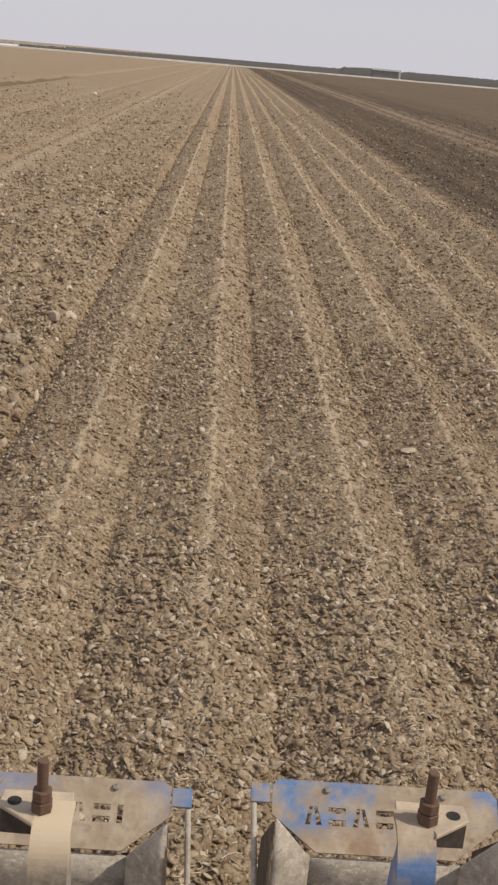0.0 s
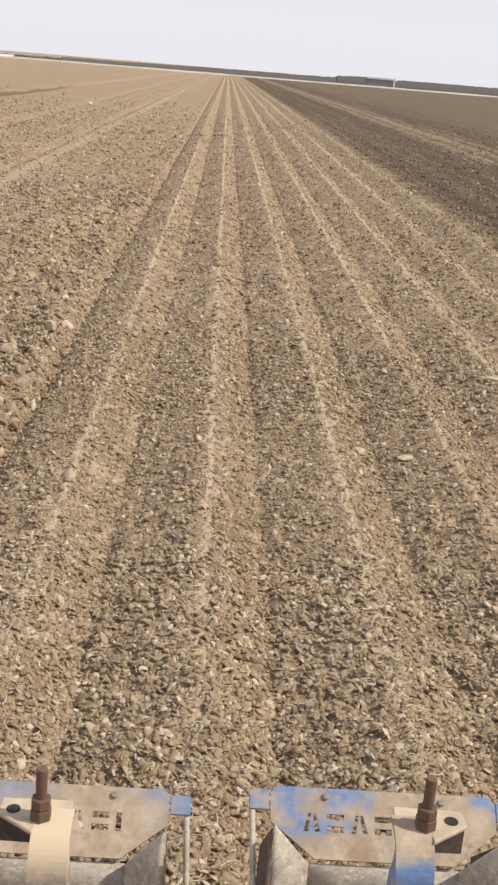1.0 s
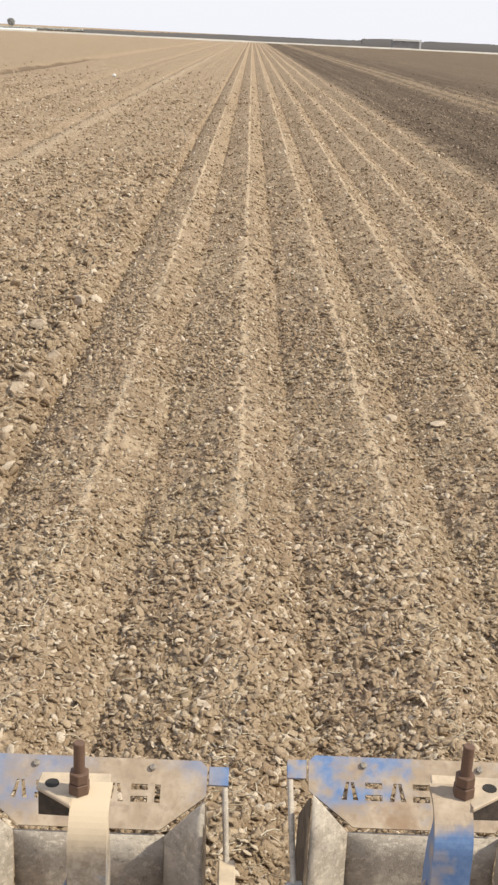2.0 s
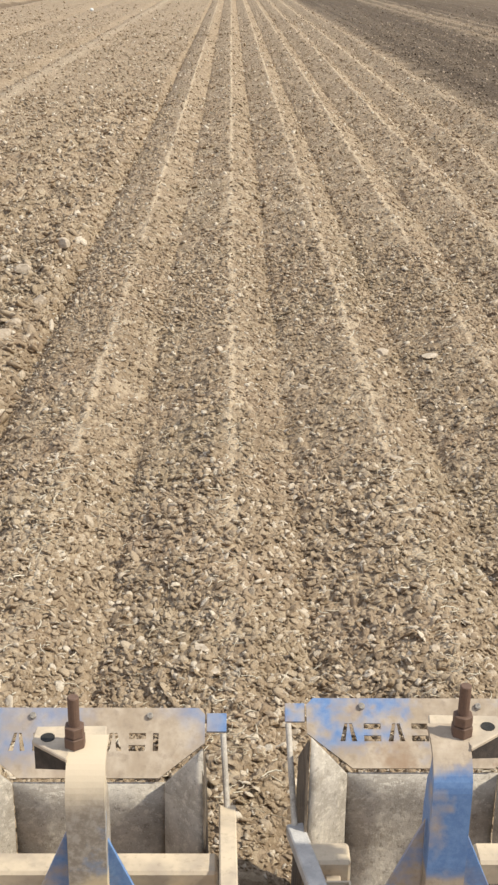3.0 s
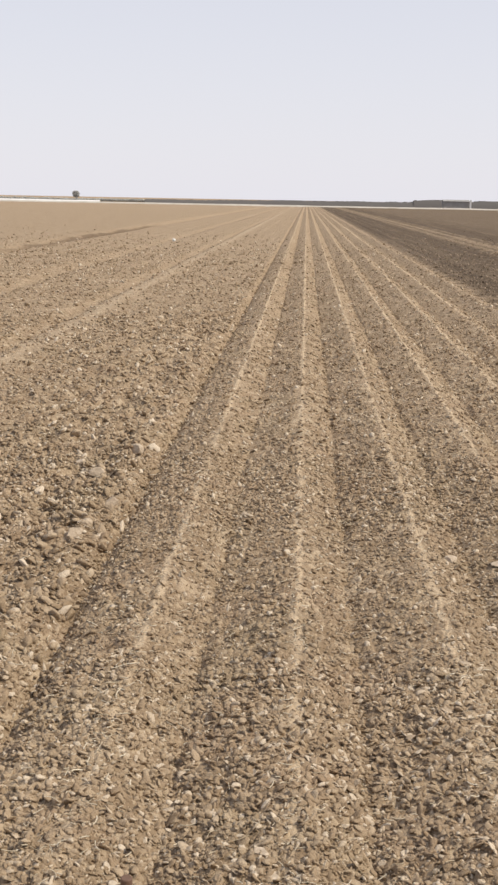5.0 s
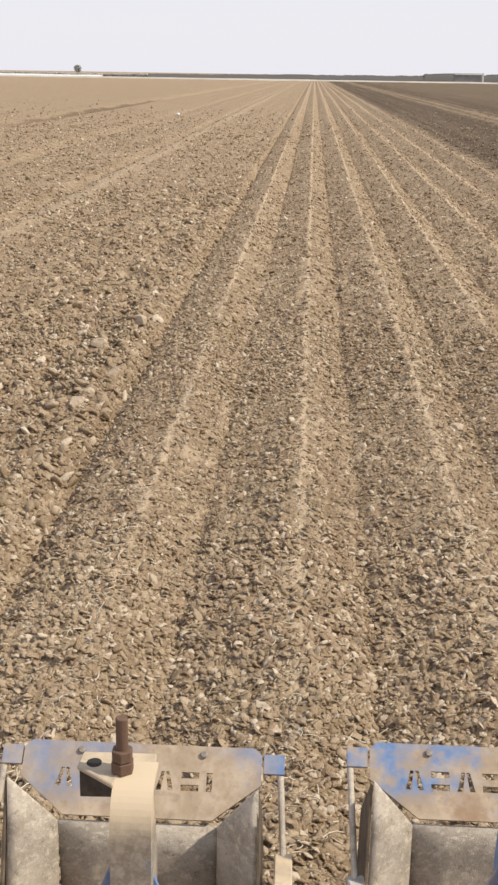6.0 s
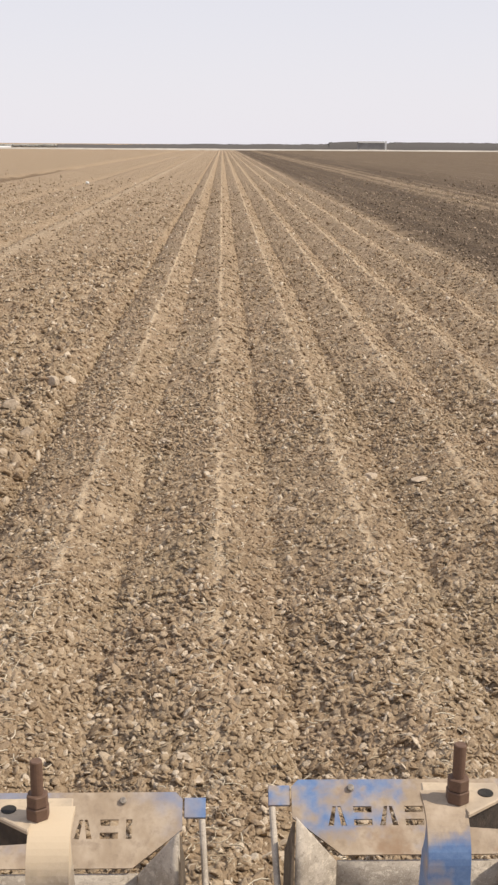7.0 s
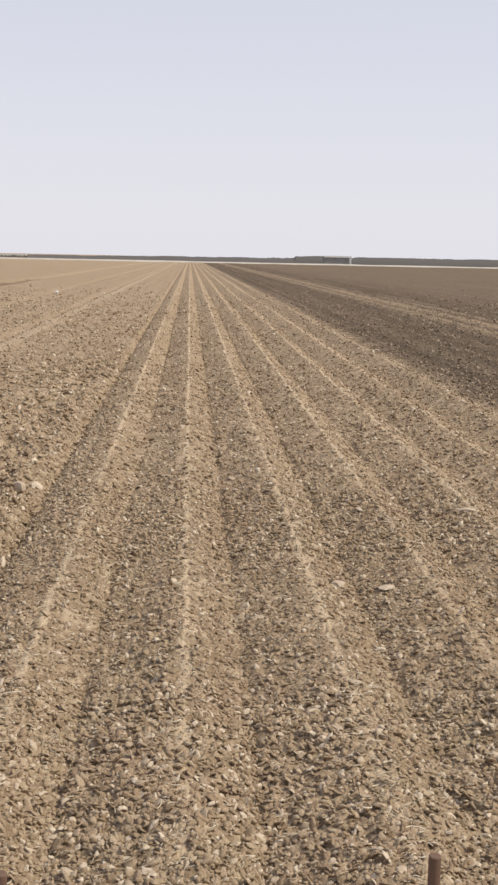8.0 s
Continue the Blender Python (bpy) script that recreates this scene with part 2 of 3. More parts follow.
# dark brown that carries the shade of the hood's outer side
SHADED_SIDE = plain_material("shaded_side_steel", (0.10, 0.075, 0.052), (0.19, 0.145, 0.10), 25)
HOLE_SHADE = plain_material("shadowed_steel", (0.02, 0.018, 0.015), (0.035, 0.03, 0.025), 40)
# hedge and bush colours are greyed and lightened to paint in distance haze
HEDGE_TOP = plain_material("haze_tinted_twigs", (0.108, 0.099, 0.092), (0.122, 0.113, 0.105), 1, island=True)
HEDGE = plain_material("haze_tinted_hedge", (0.105, 0.096, 0.090), (0.115, 0.106, 0.099), 1, island=True)
PALE_HEDGE = plain_material("haze_tinted_bushes", (0.30, 0.30, 0.28), (0.40, 0.40, 0.37), 1, island=True)
BANK = plain_material("pale_bank", (0.40, 0.36, 0.30), (0.50, 0.46, 0.40), 0.3)
FILM = plain_material("white_film", (0.62, 0.61, 0.58), (0.75, 0.74, 0.71), 0.5)
# the tree's grey also has the haze mixed in
FAR_TREE = plain_material("haze_tinted_tree", (0.27, 0.265, 0.25), (0.33, 0.325, 0.31), 1, island=True)
SHED = plain_material("grey_sheeting", (0.27, 0.26, 0.245), (0.32, 0.31, 0.295), 0.6)


# ---- mesh helpers ----
def part(name, bm, material, parent=None, label=""):
    me = bpy.data.meshes.new(name)
    bmesh.ops.recalc_face_normals(bm, faces=bm.faces)
    bm.to_mesh(me)
    bm.free()
    me.materials.append(material)
    ob = new(name, me)
    ob.parent = parent
    return tagged(ob, label)


def bevelled(bm, width, segments=1):
    bmesh.ops.bevel(bm, geom=bm.edges[:], offset=width, segments=segments, affect="EDGES", clamp_overlap=True)
    return bm


def slab(outline, origin, u, v, thick, bevel=0.0):
    """A sheet: outline in (u, v) at origin, thickened along u x v backwards."""
    u, v, o = Vector(u), Vector(v), Vector(origin)
    back = u.cross(v).normalized() * -thick
    bm = bmesh.new()
    front = [bm.verts.new(o + u * a + v * b) for a, b in outline]
    rear = [bm.verts.new(p.co + back) for p in front]
    bm.faces.new(front)
    bm.faces.new(rear[::-1])
    for i in range(len(front)):
        j = (i + 1) % len(front)
        bm.faces.new((front[i], rear[i], rear[j], front[j]))
    return bevelled(bm, bevel) if bevel else bm


def bar(a, b, wide, high, bevel=0.003):
    """A rectangular bar from a to b; wide lies level, across the bar."""
    a, b = Vector(a), Vector(b)
    along = (b - a).normalized()
    side = along.cross(Vector((0, 0, 1))).normalized() if abs(along.z) < 0.95 else Vector((1, 0, 0))
    over = side.cross(along)
    bm = bmesh.new()
    ends = []
    for p in (a, b):
        ends.append([bm.verts.new(p + side * sx * wide / 2 + over * sz * high / 2) for sx, sz in ((-1, -1), (1, -1), (1, 1), (-1, 1))])
    bm.faces.new(ends[0][::-1])
    bm.faces.new(ends[1])
    for i in range(4):
        j = (i + 1) % 4
        bm.faces.new((ends[0][i], ends[0][j], ends[1][j], ends[1][i]))
    return bevelled(bm, bevel) if bevel else bm


def rod(a, b, radius, sides=12, bevel=0.0):
    a, b = Vector(a), Vector(b)
    bm = bmesh.new()
    m = Matrix.Translation((a + b) / 2) @ (b - a).to_track_quat("Z", "Y").to_matrix().to_4x4()
    bmesh.ops.create_cone(bm, cap_ends=True, segments=sides, radius1=radius, radius2=radius, depth=(b - a).length, matrix=m)
    return bevelled(bm, bevel) if bevel else bm


def sheet_mesh(name, verts, faces, material, smooth=False):
    """A mesh from numpy arrays, all faces with the same number of corners."""
    verts, faces = np.asarray(verts, np.float32), np.asarray(faces, np.int32)
    me = bpy.data.meshes.new(name)
    count, corners = faces.shape
    me.vertices.add(len(verts))
    me.vertices.foreach_set("co", verts.ravel())
    me.loops.add(count * corners)
    me.loops.foreach_set("vertex_index", faces.ravel())
    me.polygons.add(count)
    me.polygons.foreach_set("loop_start", np.arange(0, count * corners, corners, dtype=np.int32))
    if smooth:
        me.polygons.foreach_set("use_smooth", np.ones(count, bool))
    me.update(calc_edges=True)
    me.materials.append(material)
    return new(name, me)


# ---- the field: ridges along y, 0.69 m apart ----
RNG = np.random.default_rng(7)
TABLE = RNG.random((256, 256))


def value_noise(x, y, size, seed=0):
    """Smooth noise from -1 to 1 with features of about that size."""
    x, y = np.asarray(x) / size + 17.3 * seed, np.asarray(y) / size + 5.7 * seed
    i, j = np.floor(x).astype(int), np.floor(y).astype(int)
    a, b = x - i, y - j
    a, b = a * a * (3 - 2 * a), b * b * (3 - 2 * b)
    t = lambda p, q: TABLE[p % 256, q % 256]
    low = t(i, j) * (1 - a) + t(i + 1, j) * a
    high = t(i, j + 1) * (1 - a) + t(i + 1, j + 1) * a
    return (low * (1 - b) + high * b) * 2 - 1


def lumps(x, y, size, seed):
    """Packed rounded lumps of about that size, from 0 between them to about 1 on the tallest."""
    u, v = np.asarray(x, float) / size + 3.1 * seed, np.asarray(y, float) / size + 7.7 * seed
    i, j = np.floor(u).astype(int), np.floor(v).astype(int)
    out = np.zeros(np.broadcast(u, v).shape)
    for a in (-1, 0, 1):
        for b in (-1, 0, 1):
            p, q = i + a, j + b
            pu, pv = p + TABLE[p % 256, q % 256], q + TABLE[(p + 91) % 256, (q + 37) % 256]
            tall = TABLE[(p + 13) % 256, (q + 171) % 256]
            wide = 0.40 + 0.45 * tall
            d = ((u - pu) / wide) ** 2 + ((v - pv) / (0.85 * wide)) ** 2
            out = np.maximum(out, (0.25 + 0.75 * tall) * np.sqrt(np.clip(1 - d, 0, 1)))
    return out


def smooth(x, low, high):
    s = np.clip((x - low) / (high - low), 0, 1)
    return s * s * (3 - 2 * s)


OLD_MARKS = ((-3.72, 0.22, 0.03), (-4.12, 0.18, -0.09), (-6.6, 0.25, -0.13), (-11.3, 0.5, -0.32))     # wheel and plough marks: x, width, rise


def height(x, y):
    """The ground's height: saw-toothed ridges in the worked strip, rough clods beside it."""
    x, y = np.asarray(x, float), np.asarray(y, float)
    wander = 0.006 * value_noise(x * 0, y, 1.7, 3) + 0.010 * value_noise(x, y, 0.3, 4)
    s = ((x + wander - CREST) / PITCH) % 1.0
    tooth = np.where(s < 0.37, 1 - s / 0.37, (s - 0.37) / 0.63)
    tooth = tooth * tooth * (3 - 2 * tooth) - 0.5
    notch = np.exp(-(((s - 0.39) / 0.045) ** 2)) * (0.7 + 0.5 * value_noise(x, y, 0.5, 6))
    worked = smooth(x, -1.28, -1.14) * (1 - smooth(x, 3.3, 3.8))
    ridge = np.exp(-((np.minimum(s, 1 - s) / 0.034) ** 2)) * (0.75 + 0.5 * value_noise(x * 0 + np.round((x - CREST) / PITCH), y, 0.9, 7))
    z = worked * (1 + 0.25 * smooth(y, 6, 13) + 0.45 * smooth(y, 12, 26)) * (0.074 * tooth - 0.024 * notch + 0.018 * ridge)
    z += -0.05 * (1 - smooth(x, -1.30, -1.08)) - 0.04 * np.exp(-(((x + 1.14) / 0.07) ** 2)) + 0.05 * np.exp(-(((x - 3.55) / 0.25) ** 2))
    for at, wide, rise in OLD_MARKS:
        z += rise * np.exp(-(((x - at) / wide) ** 2))
    z += (1 - worked) * ((0.006 + 0.022 * smooth(x, 2, 3)) * np.sin(2 * np.pi * (x + wander) / 0.75) + 0.02 * value_noise(x, y, 0.35, 5))
    z += 0.012 * value_noise(x, y, 0.22, 1) + 0.008 * value_noise(x, y, 0.075, 2)
    soft = 1 - 0.85 * np.clip(ridge, 0, 1) * worked
    z += soft * (0.015 * lumps(x, y, 0.05, 1) * (1 - smooth(y, 5, 9)) + 0.020 * lumps(x, y, 0.09, 2) * (1 - smooth(y, 12, 20)) + 0.030 * lumps(x, y, 0.17, 3) * smooth(y, 8, 16) + 0.035 * lumps(x, y, 0.35, 5) * smooth(y, 20, 35))
    z += 0.08 * lumps(x, y, 0.17, 4) * (1 - smooth(x, -1.40, -1.18)) * smooth(x, -3.4, -2.2) * (1 - smooth(y, 16, 26))
    far = np.clip(np.hypot(x, y) / 60, 0, 1)
    return z * (1 - 0.2 * far)


def growing(start, end, step, rate):
    out = [start]
    while out[-1] < end:
        out.append(out[-1] + max(step, rate * abs(out[-1])))
    return out


side = growing(2.3, 12, 0.02, 0.018)
side += growing(side[-1] + 0.6, 3000, 0.6, 0.07)
xs = np.array([-v for v in side[::-1]] + list(np.arange(-2.28, 2.295, 0.013)) + side)
ys = np.array([-v for v in growing(1.0, 3000, 0.5, 0.3)[::-1]] + list(np.arange(-0.5, 1.95, 0.25)) + growing(1.98, 42, 0.014, 0.0062) + growing(42.4, 3000, 0.3, 0.05))
gx, gy = np.meshgrid(xs, ys)
gz = height(gx, gy)
grid = np.arange(gx.size).reshape(gx.shape)
quads = np.stack([grid[:-1, :-1], grid[:-1, 1:], grid[1:, 1:], grid[1:, :-1]], -1).reshape(-1, 4)
ground = sheet_mesh("ground", np.stack([gx, gy, gz], -1).reshape(-1, 3), quads, SOIL, True)
tagged(ground, "dry tan ploughed field with straight ridges and furrows", "ground", kind="structure")


# ---- loose soil on the field ----
def lump_shapes(subdivisions, count, rough):
    """Vertices of a few angular lumps, and their shared faces."""
    bm = bmesh.new()
    bmesh.ops.create_icosphere(bm, subdivisions=subdivisions, radius=1.0)
    bm.verts.index_update()
    base = np.array([v.co[:] for v in bm.verts])
    faces = np.array([[v.index for v in f.verts] for f in bm.faces])
    bm.free()
    shapes = []
    for k in range(count):
        out = base.copy()
        for cut in range(8):     # flat broken faces
            way = RNG.normal(size=3)
            way /= np.linalg.norm(way)
            over = np.maximum(out @ way - RNG.uniform(0.36, 0.78), 0)
            out -= over[:, None] * way
        shapes.append(out * (1 + rough * RNG.normal(size=(len(base), 1))))
    return np.array(shapes), faces


def scatter(name, count, place, sizes, subdivisions, material, label, sink=0.25, rough=0.16):
    """Joins count lumps into one mesh. place(count) gives x and y, sizes(x, y) the radius."""
    shapes, faces = lump_shapes(subdivisions, 14, rough)
    x, y = place(count)
    s = ((x - CREST) / PITCH + 0.5) % 1.0 - 0.5      # few lumps stay on the pressed lines
    kept = (np.abs(s) > 0.045) | (RNG.random(len(x)) < 0.45) | (x < -1.3) | (x > 3.4)
    for at, wide, _ in OLD_MARKS:
        kept &= (np.abs(x - at) > wide) | (RNG.random(len(x)) < 0.4)
    x, y = x[kept], y[kept]
    r = sizes(x, y)
    z = height(x, y)
    turn = RNG.uniform(0, 2 * np.pi, len(x))
    lean = RNG.normal(0, 0.45, (len(x), 2))
    pts = shapes[RNG.integers(0, len(shapes), len(x))].copy()
    pts *= (r[:, None] * np.stack([RNG.uniform(0.8, 1.5, len(x)), RNG.uniform(0.65, 1.05, len(x)), RNG.uniform(0.38, 0.72, len(x))], -1))[:, None, :]
    c, s = np.cos(turn)[:, None], np.sin(turn)[:, None]
    pts[..., 2] += lean[:, :1] * pts[..., 0] + lean[:, 1:] * pts[..., 1]
    px, py = pts[..., 0] * c - pts[..., 1] * s, pts[..., 0] * s + pts[..., 1] * c
    pts = np.stack([px + x[:, None], py + y[:, None], pts[..., 2] + (z + r * (0.5 - sink))[:, None]], -1)
    n = shapes.shape[1]
    all_faces = (faces[None] + (np.arange(len(x)) * n)[:, None, None]).reshape(-1, 3)
    ob = sheet_mesh(name, pts.reshape(-1, 3), all_faces, material)
    return tagged(ob, label, "soil clods", kind="stuff")


def wedge(near, far, left_slope, right_slope, margin):
    """Places spread over the strip of field that widens with distance."""
    def place(count):
        y = np.sqrt(RNG.uniform(near**2, far**2, count))
        x = RNG.uniform(0, 1, count) * ((left_slope + right_slope) * y + 2 * margin) - left_slope * y - margin
        return x, y
    return place


def fan(near, far, left_slope, right_slope, margin):
    """Places that thin out evenly with distance, as the strip widens."""
    def place(count):
        y = near * (far / near) ** RNG.uniform(0, 1, count)
        y = np.maximum(y * np.exp(RNG.normal(0, 0.22, count) * (y > 0.4 * far)), near)
        x = RNG.uniform(0, 1, count) * ((left_slope + right_slope) * y + 2 * margin) - left_slope * y - margin
        return x, y
    return place


def rough_left(x, y, low, high, power=2.2):
    """Radii from low to high, few large; larger on the rough strip beside the ridges."""
    r = low + (high - low) * RNG.random(len(x)) ** power
    return r * (1 + 0.22 * (1 - smooth(x, -1.5, -1.2)))


crumbs = "small dry tan soil crumbs covering the ridges"
scatter("near_clods", 14000, wedge(2.3, 4.7, 0.27, 0.25, 0.15), lambda x, y: rough_left(x, y, 0.009, 0.021, 1.4), 2, CLODS, "dry broken tan clods lying on the ridges", 0.40, 0.09)
scatter("middle_clods", 16000, wedge(4.5, 9.0, 0.28, 0.25, 0.20), lambda x, y: rough_left(x, y, 0.010, 0.023, 1.6), 1, CLODS, "dry tan clods lying along the ridges", 0.32, 0.12)
scatter("near_crumbs", 36000, fan(2.2, 8.5, 0.30, 0.26, 0.3), lambda x, y: rough_left(x, y, 0.005, 0.011, 1.2), 1, CLODS, crumbs, 0.3, 0.12)
scatter("far_clods", 46000, fan(7.0, 50.0, 0.30, 0.26, 0.2), lambda x, y: rough_left(x, y, 0.010, 0.026, 2.2) * (y / 7) ** 0.42, 1, CLODS, "dry tan clods scattered over the distant field")


scatter("rough_clods", 2400, lambda k: (-1.13 - np.abs(RNG.normal(0, 0.55, k)), 4.8 * (24 / 4.8) ** RNG.random(k)), lambda x, y: 0.014 + 0.038 * RNG.random(len(x)) ** 2.6, 2, CLODS, "large rough clods beside the worked ridges", 0.35, 0.08)


def single_clods(count):
    """The clods nearest the implement, each one a piece of the ground."""
    shapes, faces = lump_shapes(2, 12, 0.07)
    meshes = []
    for k, pts in enumerate(shapes):
        me = bpy.data.meshes.new("clod")
        me.from_pydata(pts.tolist(), [], faces.tolist())
        me.materials.append(CLOD)
        meshes.append(me)
    x, y = wedge(2.6, 4.8, 0.21, 0.20, 0.15)(count)
    z = height(x, y)
    for k in range(count):
        r = 0.013 + 0.012 * RNG.random() ** 1.8
        ob = new("clod", meshes[k % len(meshes)])
        ob.parent = ground
        ob.matrix_basis = Matrix.LocRotScale((x[k], y[k], z[k] + 0.2 * r), Euler((*RNG.normal(0, 0.35, 2), RNG.uniform(0, 6.28))), (r * RNG.uniform(0.9, 1.5), r * RNG.uniform(0.7, 1.0), r * RNG.uniform(0.45, 0.8)))


single_clods(300)


def straw_bits(count):
    """Short curved pale stalks, each a three-sided tube of three lengths."""
    x, y = fan(2.4, 13.0, 0.26, 0.25, 0.2)(count)
    near = (RNG.random(count) < 0.45) & (y < 8)
    x = np.where(near, CREST + PITCH * np.round((x - CREST) / PITCH) + RNG.normal(0.0, 0.045, count), x)
    z = height(x, y) + RNG.uniform(0.008, 0.022, count)
    length = 0.012 + 0.06 * RNG.random(count) ** 2
    turn, bend, tilt = RNG.uniform(0, 2 * np.pi, count), RNG.normal(0, 0.7, count), RNG.normal(0, 0.25, count)
    verts, faces = [], []
    for k in range(count):
        r = RNG.uniform(0.0010, 0.0024)
        p, way = np.array([x[k], y[k], z[k]]), turn[k]
        for i in range(4):
            d = np.array([math.cos(way), math.sin(way), tilt[k]])
            side = np.array([-d[1], d[0], 0])
            b = len(verts)
            verts += [p + side * r, p - side * r, p + np.array([0, 0, 1.6 * r])]
            if i:
                for u, v in ((0, 1), (1, 2), (2, 0)):
                    faces.append((b - 3 + u, b - 3 + v, b + v, b + u))
            p, way = p + d * length[k] / 3, way + bend[k]
    ob = sheet_mesh("straw", verts, faces, STRAW)
    tagged(ob, "short pale bits of straw and root among clods", "straw", kind="stuff")


straw_bits(2300)


def stone(x, y, size, flat, name="soil_crust", label="pale flat piece of dried soil crust lying among clods"):
    """One pale angular lump that stands out from the clods."""
    bm = bmesh.new()
    bmesh.ops.create_icosphere(bm, subdivisions=3, radius=1.0)
    for k in range(6):
        way = Vector(RNG.normal(size=3)).normalized()
        limit = RNG.uniform(0.45, 0.85)
        for v in bm.verts:
            v.co -= way * max(v.co.dot(way) - limit, 0)
    for v in bm.verts:
        v.co += v.co * 0.10 * noise.noise(v.co * 2.5 + Vector((x, y, 0)) * 7)
        v.co = Vector((v.co.x * size, v.co.y * size * 0.75, v.co.z * size * flat))
    ob = part(name, bm, STONE)
    ob.matrix_world = pose(x, y, float(height(x, y)) + size * flat * 0.45, *RNG.uniform(-8, 8, 2), RNG.uniform(0, 180))
    return tagged(ob, label, "soil lump", "pale soil lumps in the field")


CRUSTS = [(0.405, 4.09, 0.03), (0.548, 4.23, 0.03), (0.343, 5.79, 0.032), (0.39, 7.65, 0.049), (-0.389, 7.3, 0.039), (0.809, 6.3, 0.049), (1.069, 6.24, 0.049), (0.91, 5.39, 0.041), (-0.87, 6.42, 0.045), (0.338, 9.62, 0.049), (1.96, 8.13, 0.065), (0.19, 4.96, 0.026), (-0.277, 4.74, 0.026), (0.677, 4.69, 0.028), (-0.130, 3.19, 0.026), (-0.094, 3.09, 0.028), (-0.150, 3.25, 0.022), (0.600, 3.16, 0.022)]
for cx, cy, size in CRUSTS:
    stone(cx, cy, size, 0.32)
for cx, cy, size in [(-1.358, 6.54, 0.061), (-1.517, 8.21, 0.061), (-1.333, 8.98, 0.068), (-1.697, 8.52, 0.055), (-1.57, 9.92, 0.055), (-1.27, 7.35, 0.06), (-1.36, 6.9, 0.05)]:
    stone(cx, cy, size, 0.7, "large_clod", "large pale dry clod at the edge of the ridges")


# ---- row units of the implement: curved soil-forming hoods hung on arms ----
LEAN = radians(50)                    # the face plate leans back by this much
UP = Vector((0, math.sin(LEAN), math.cos(LEAN)))
SIDE = Vector((1, 0, 0))
SCREWS = Vector((0, 2.123, 0.505))    # height of the screws on the plate


def face_plate_mesh():
    """The hooded plate with its corners cut and plain slots where the maker's mark is cut through."""
    z0, z1 = -0.074, -0.036           # band of the mark
    slots = [(-0.172 + 0.0507 * i, -0.172 + 0.0507 * i + (0.036 if i < 6 else 0.012)) for i in range(7)]
    edge = lambda v: 0.242 if v > -0.057 else 0.242 - (-0.057 - v) * (0.094 / 0.073)
    sheets = []
    top = [(-edge(z1), z1), (edge(z1), z1), (0.242, 0.004), (0.228, 0.018), (-0.228, 0.018), (-0.242, 0.004)]
    sheets.append(top)
    sheets.append([(-0.148, -0.130), (0.148, -0.130), (edge(z0), z0), (-edge(z0), z0)])
    last = None
    for i, (a, b) in enumerate(slots):
        if last is None:
            sheets.append([(-edge(z0), z0), (a, z0), (a, z1), (-edge(z1), z1), (-0.242, -0.057)])
        else:
            sheets.append([(last, z0), (a, z0), (a, z1), (last, z1)])
        mid, half = (a + b) / 2, (z0 + z1) / 2
        if i in (0, 2, 4):            # two slots that lean together
            sheets += [[(a, z0), (mid - 0.008, z1), (a, z1)], [(b, z0), (b, z1), (mid + 0.008, z1)],
                       [(a + 0.011, z0), (b - 0.011, z0), (mid + 0.0015, z1), (mid - 0.0015, z1)]]
        elif i < 6:                   # an upper and a lower bar
            sheets.append([(a, half - 0.0065), (b, half - 0.0065), (b, half + 0.0065), (a, half + 0.0065)])
        last = b
    sheets.append([(last, z0), (edge(z0), z0), (0.242, -0.057), (edge(z1), z1), (last, z1)])
    whole = bmesh.new()
    for outline in sheets:
        one = slab(outline, SCREWS, SIDE, UP, 0.006)
        me = bpy.data.meshes.new("sheet")
        one.to_mesh(me)
        one.free()
        whole.from_mesh(me)
        bpy.data.meshes.remove(me)
    return whole


def hood_panel(corners, thick=0.006, steps=7, belly=0.0):
    """A sheet between a top edge and a bottom edge, bowed away from the front by belly."""
    (a, b), (c, d) = [[Vector(p) for p in pair] for pair in corners]
    bm = bmesh.new()
    grid_rows = []
    for layer in (0, 1):
        rows = []
        for i in range(steps + 1):
            f = i / steps
            push = Vector((0, belly * math.sin(math.pi * min(f * 1.1, 1)) + layer * thick, 0))
            rows.append([bm.verts.new(a.lerp(c, f).lerp(b.lerp(d, f), g / 4) + push) for g in range(5)])
        grid_rows.append(rows)
    front, rear = grid_rows
    for i in range(steps):
        for g in range(4):
            bm.faces.new((front[i][g], front[i][g + 1], front[i + 1][g + 1], front[i + 1][g])).smooth = True
            bm.faces.new((rear[i][g], rear[i + 1][g], rear[i + 1][g + 1], rear[i][g + 1])).smooth = True
        for g in (0, 4):
            bm.faces.new((front[i][g], front[i + 1][g], rear[i + 1][g], rear[i][g]))
    for i in (0, steps):
        for g in range(4):
            bm.faces.new((front[i][g], front[i][g + 1], rear[i][g + 1], rear[i][g]))
    return bm


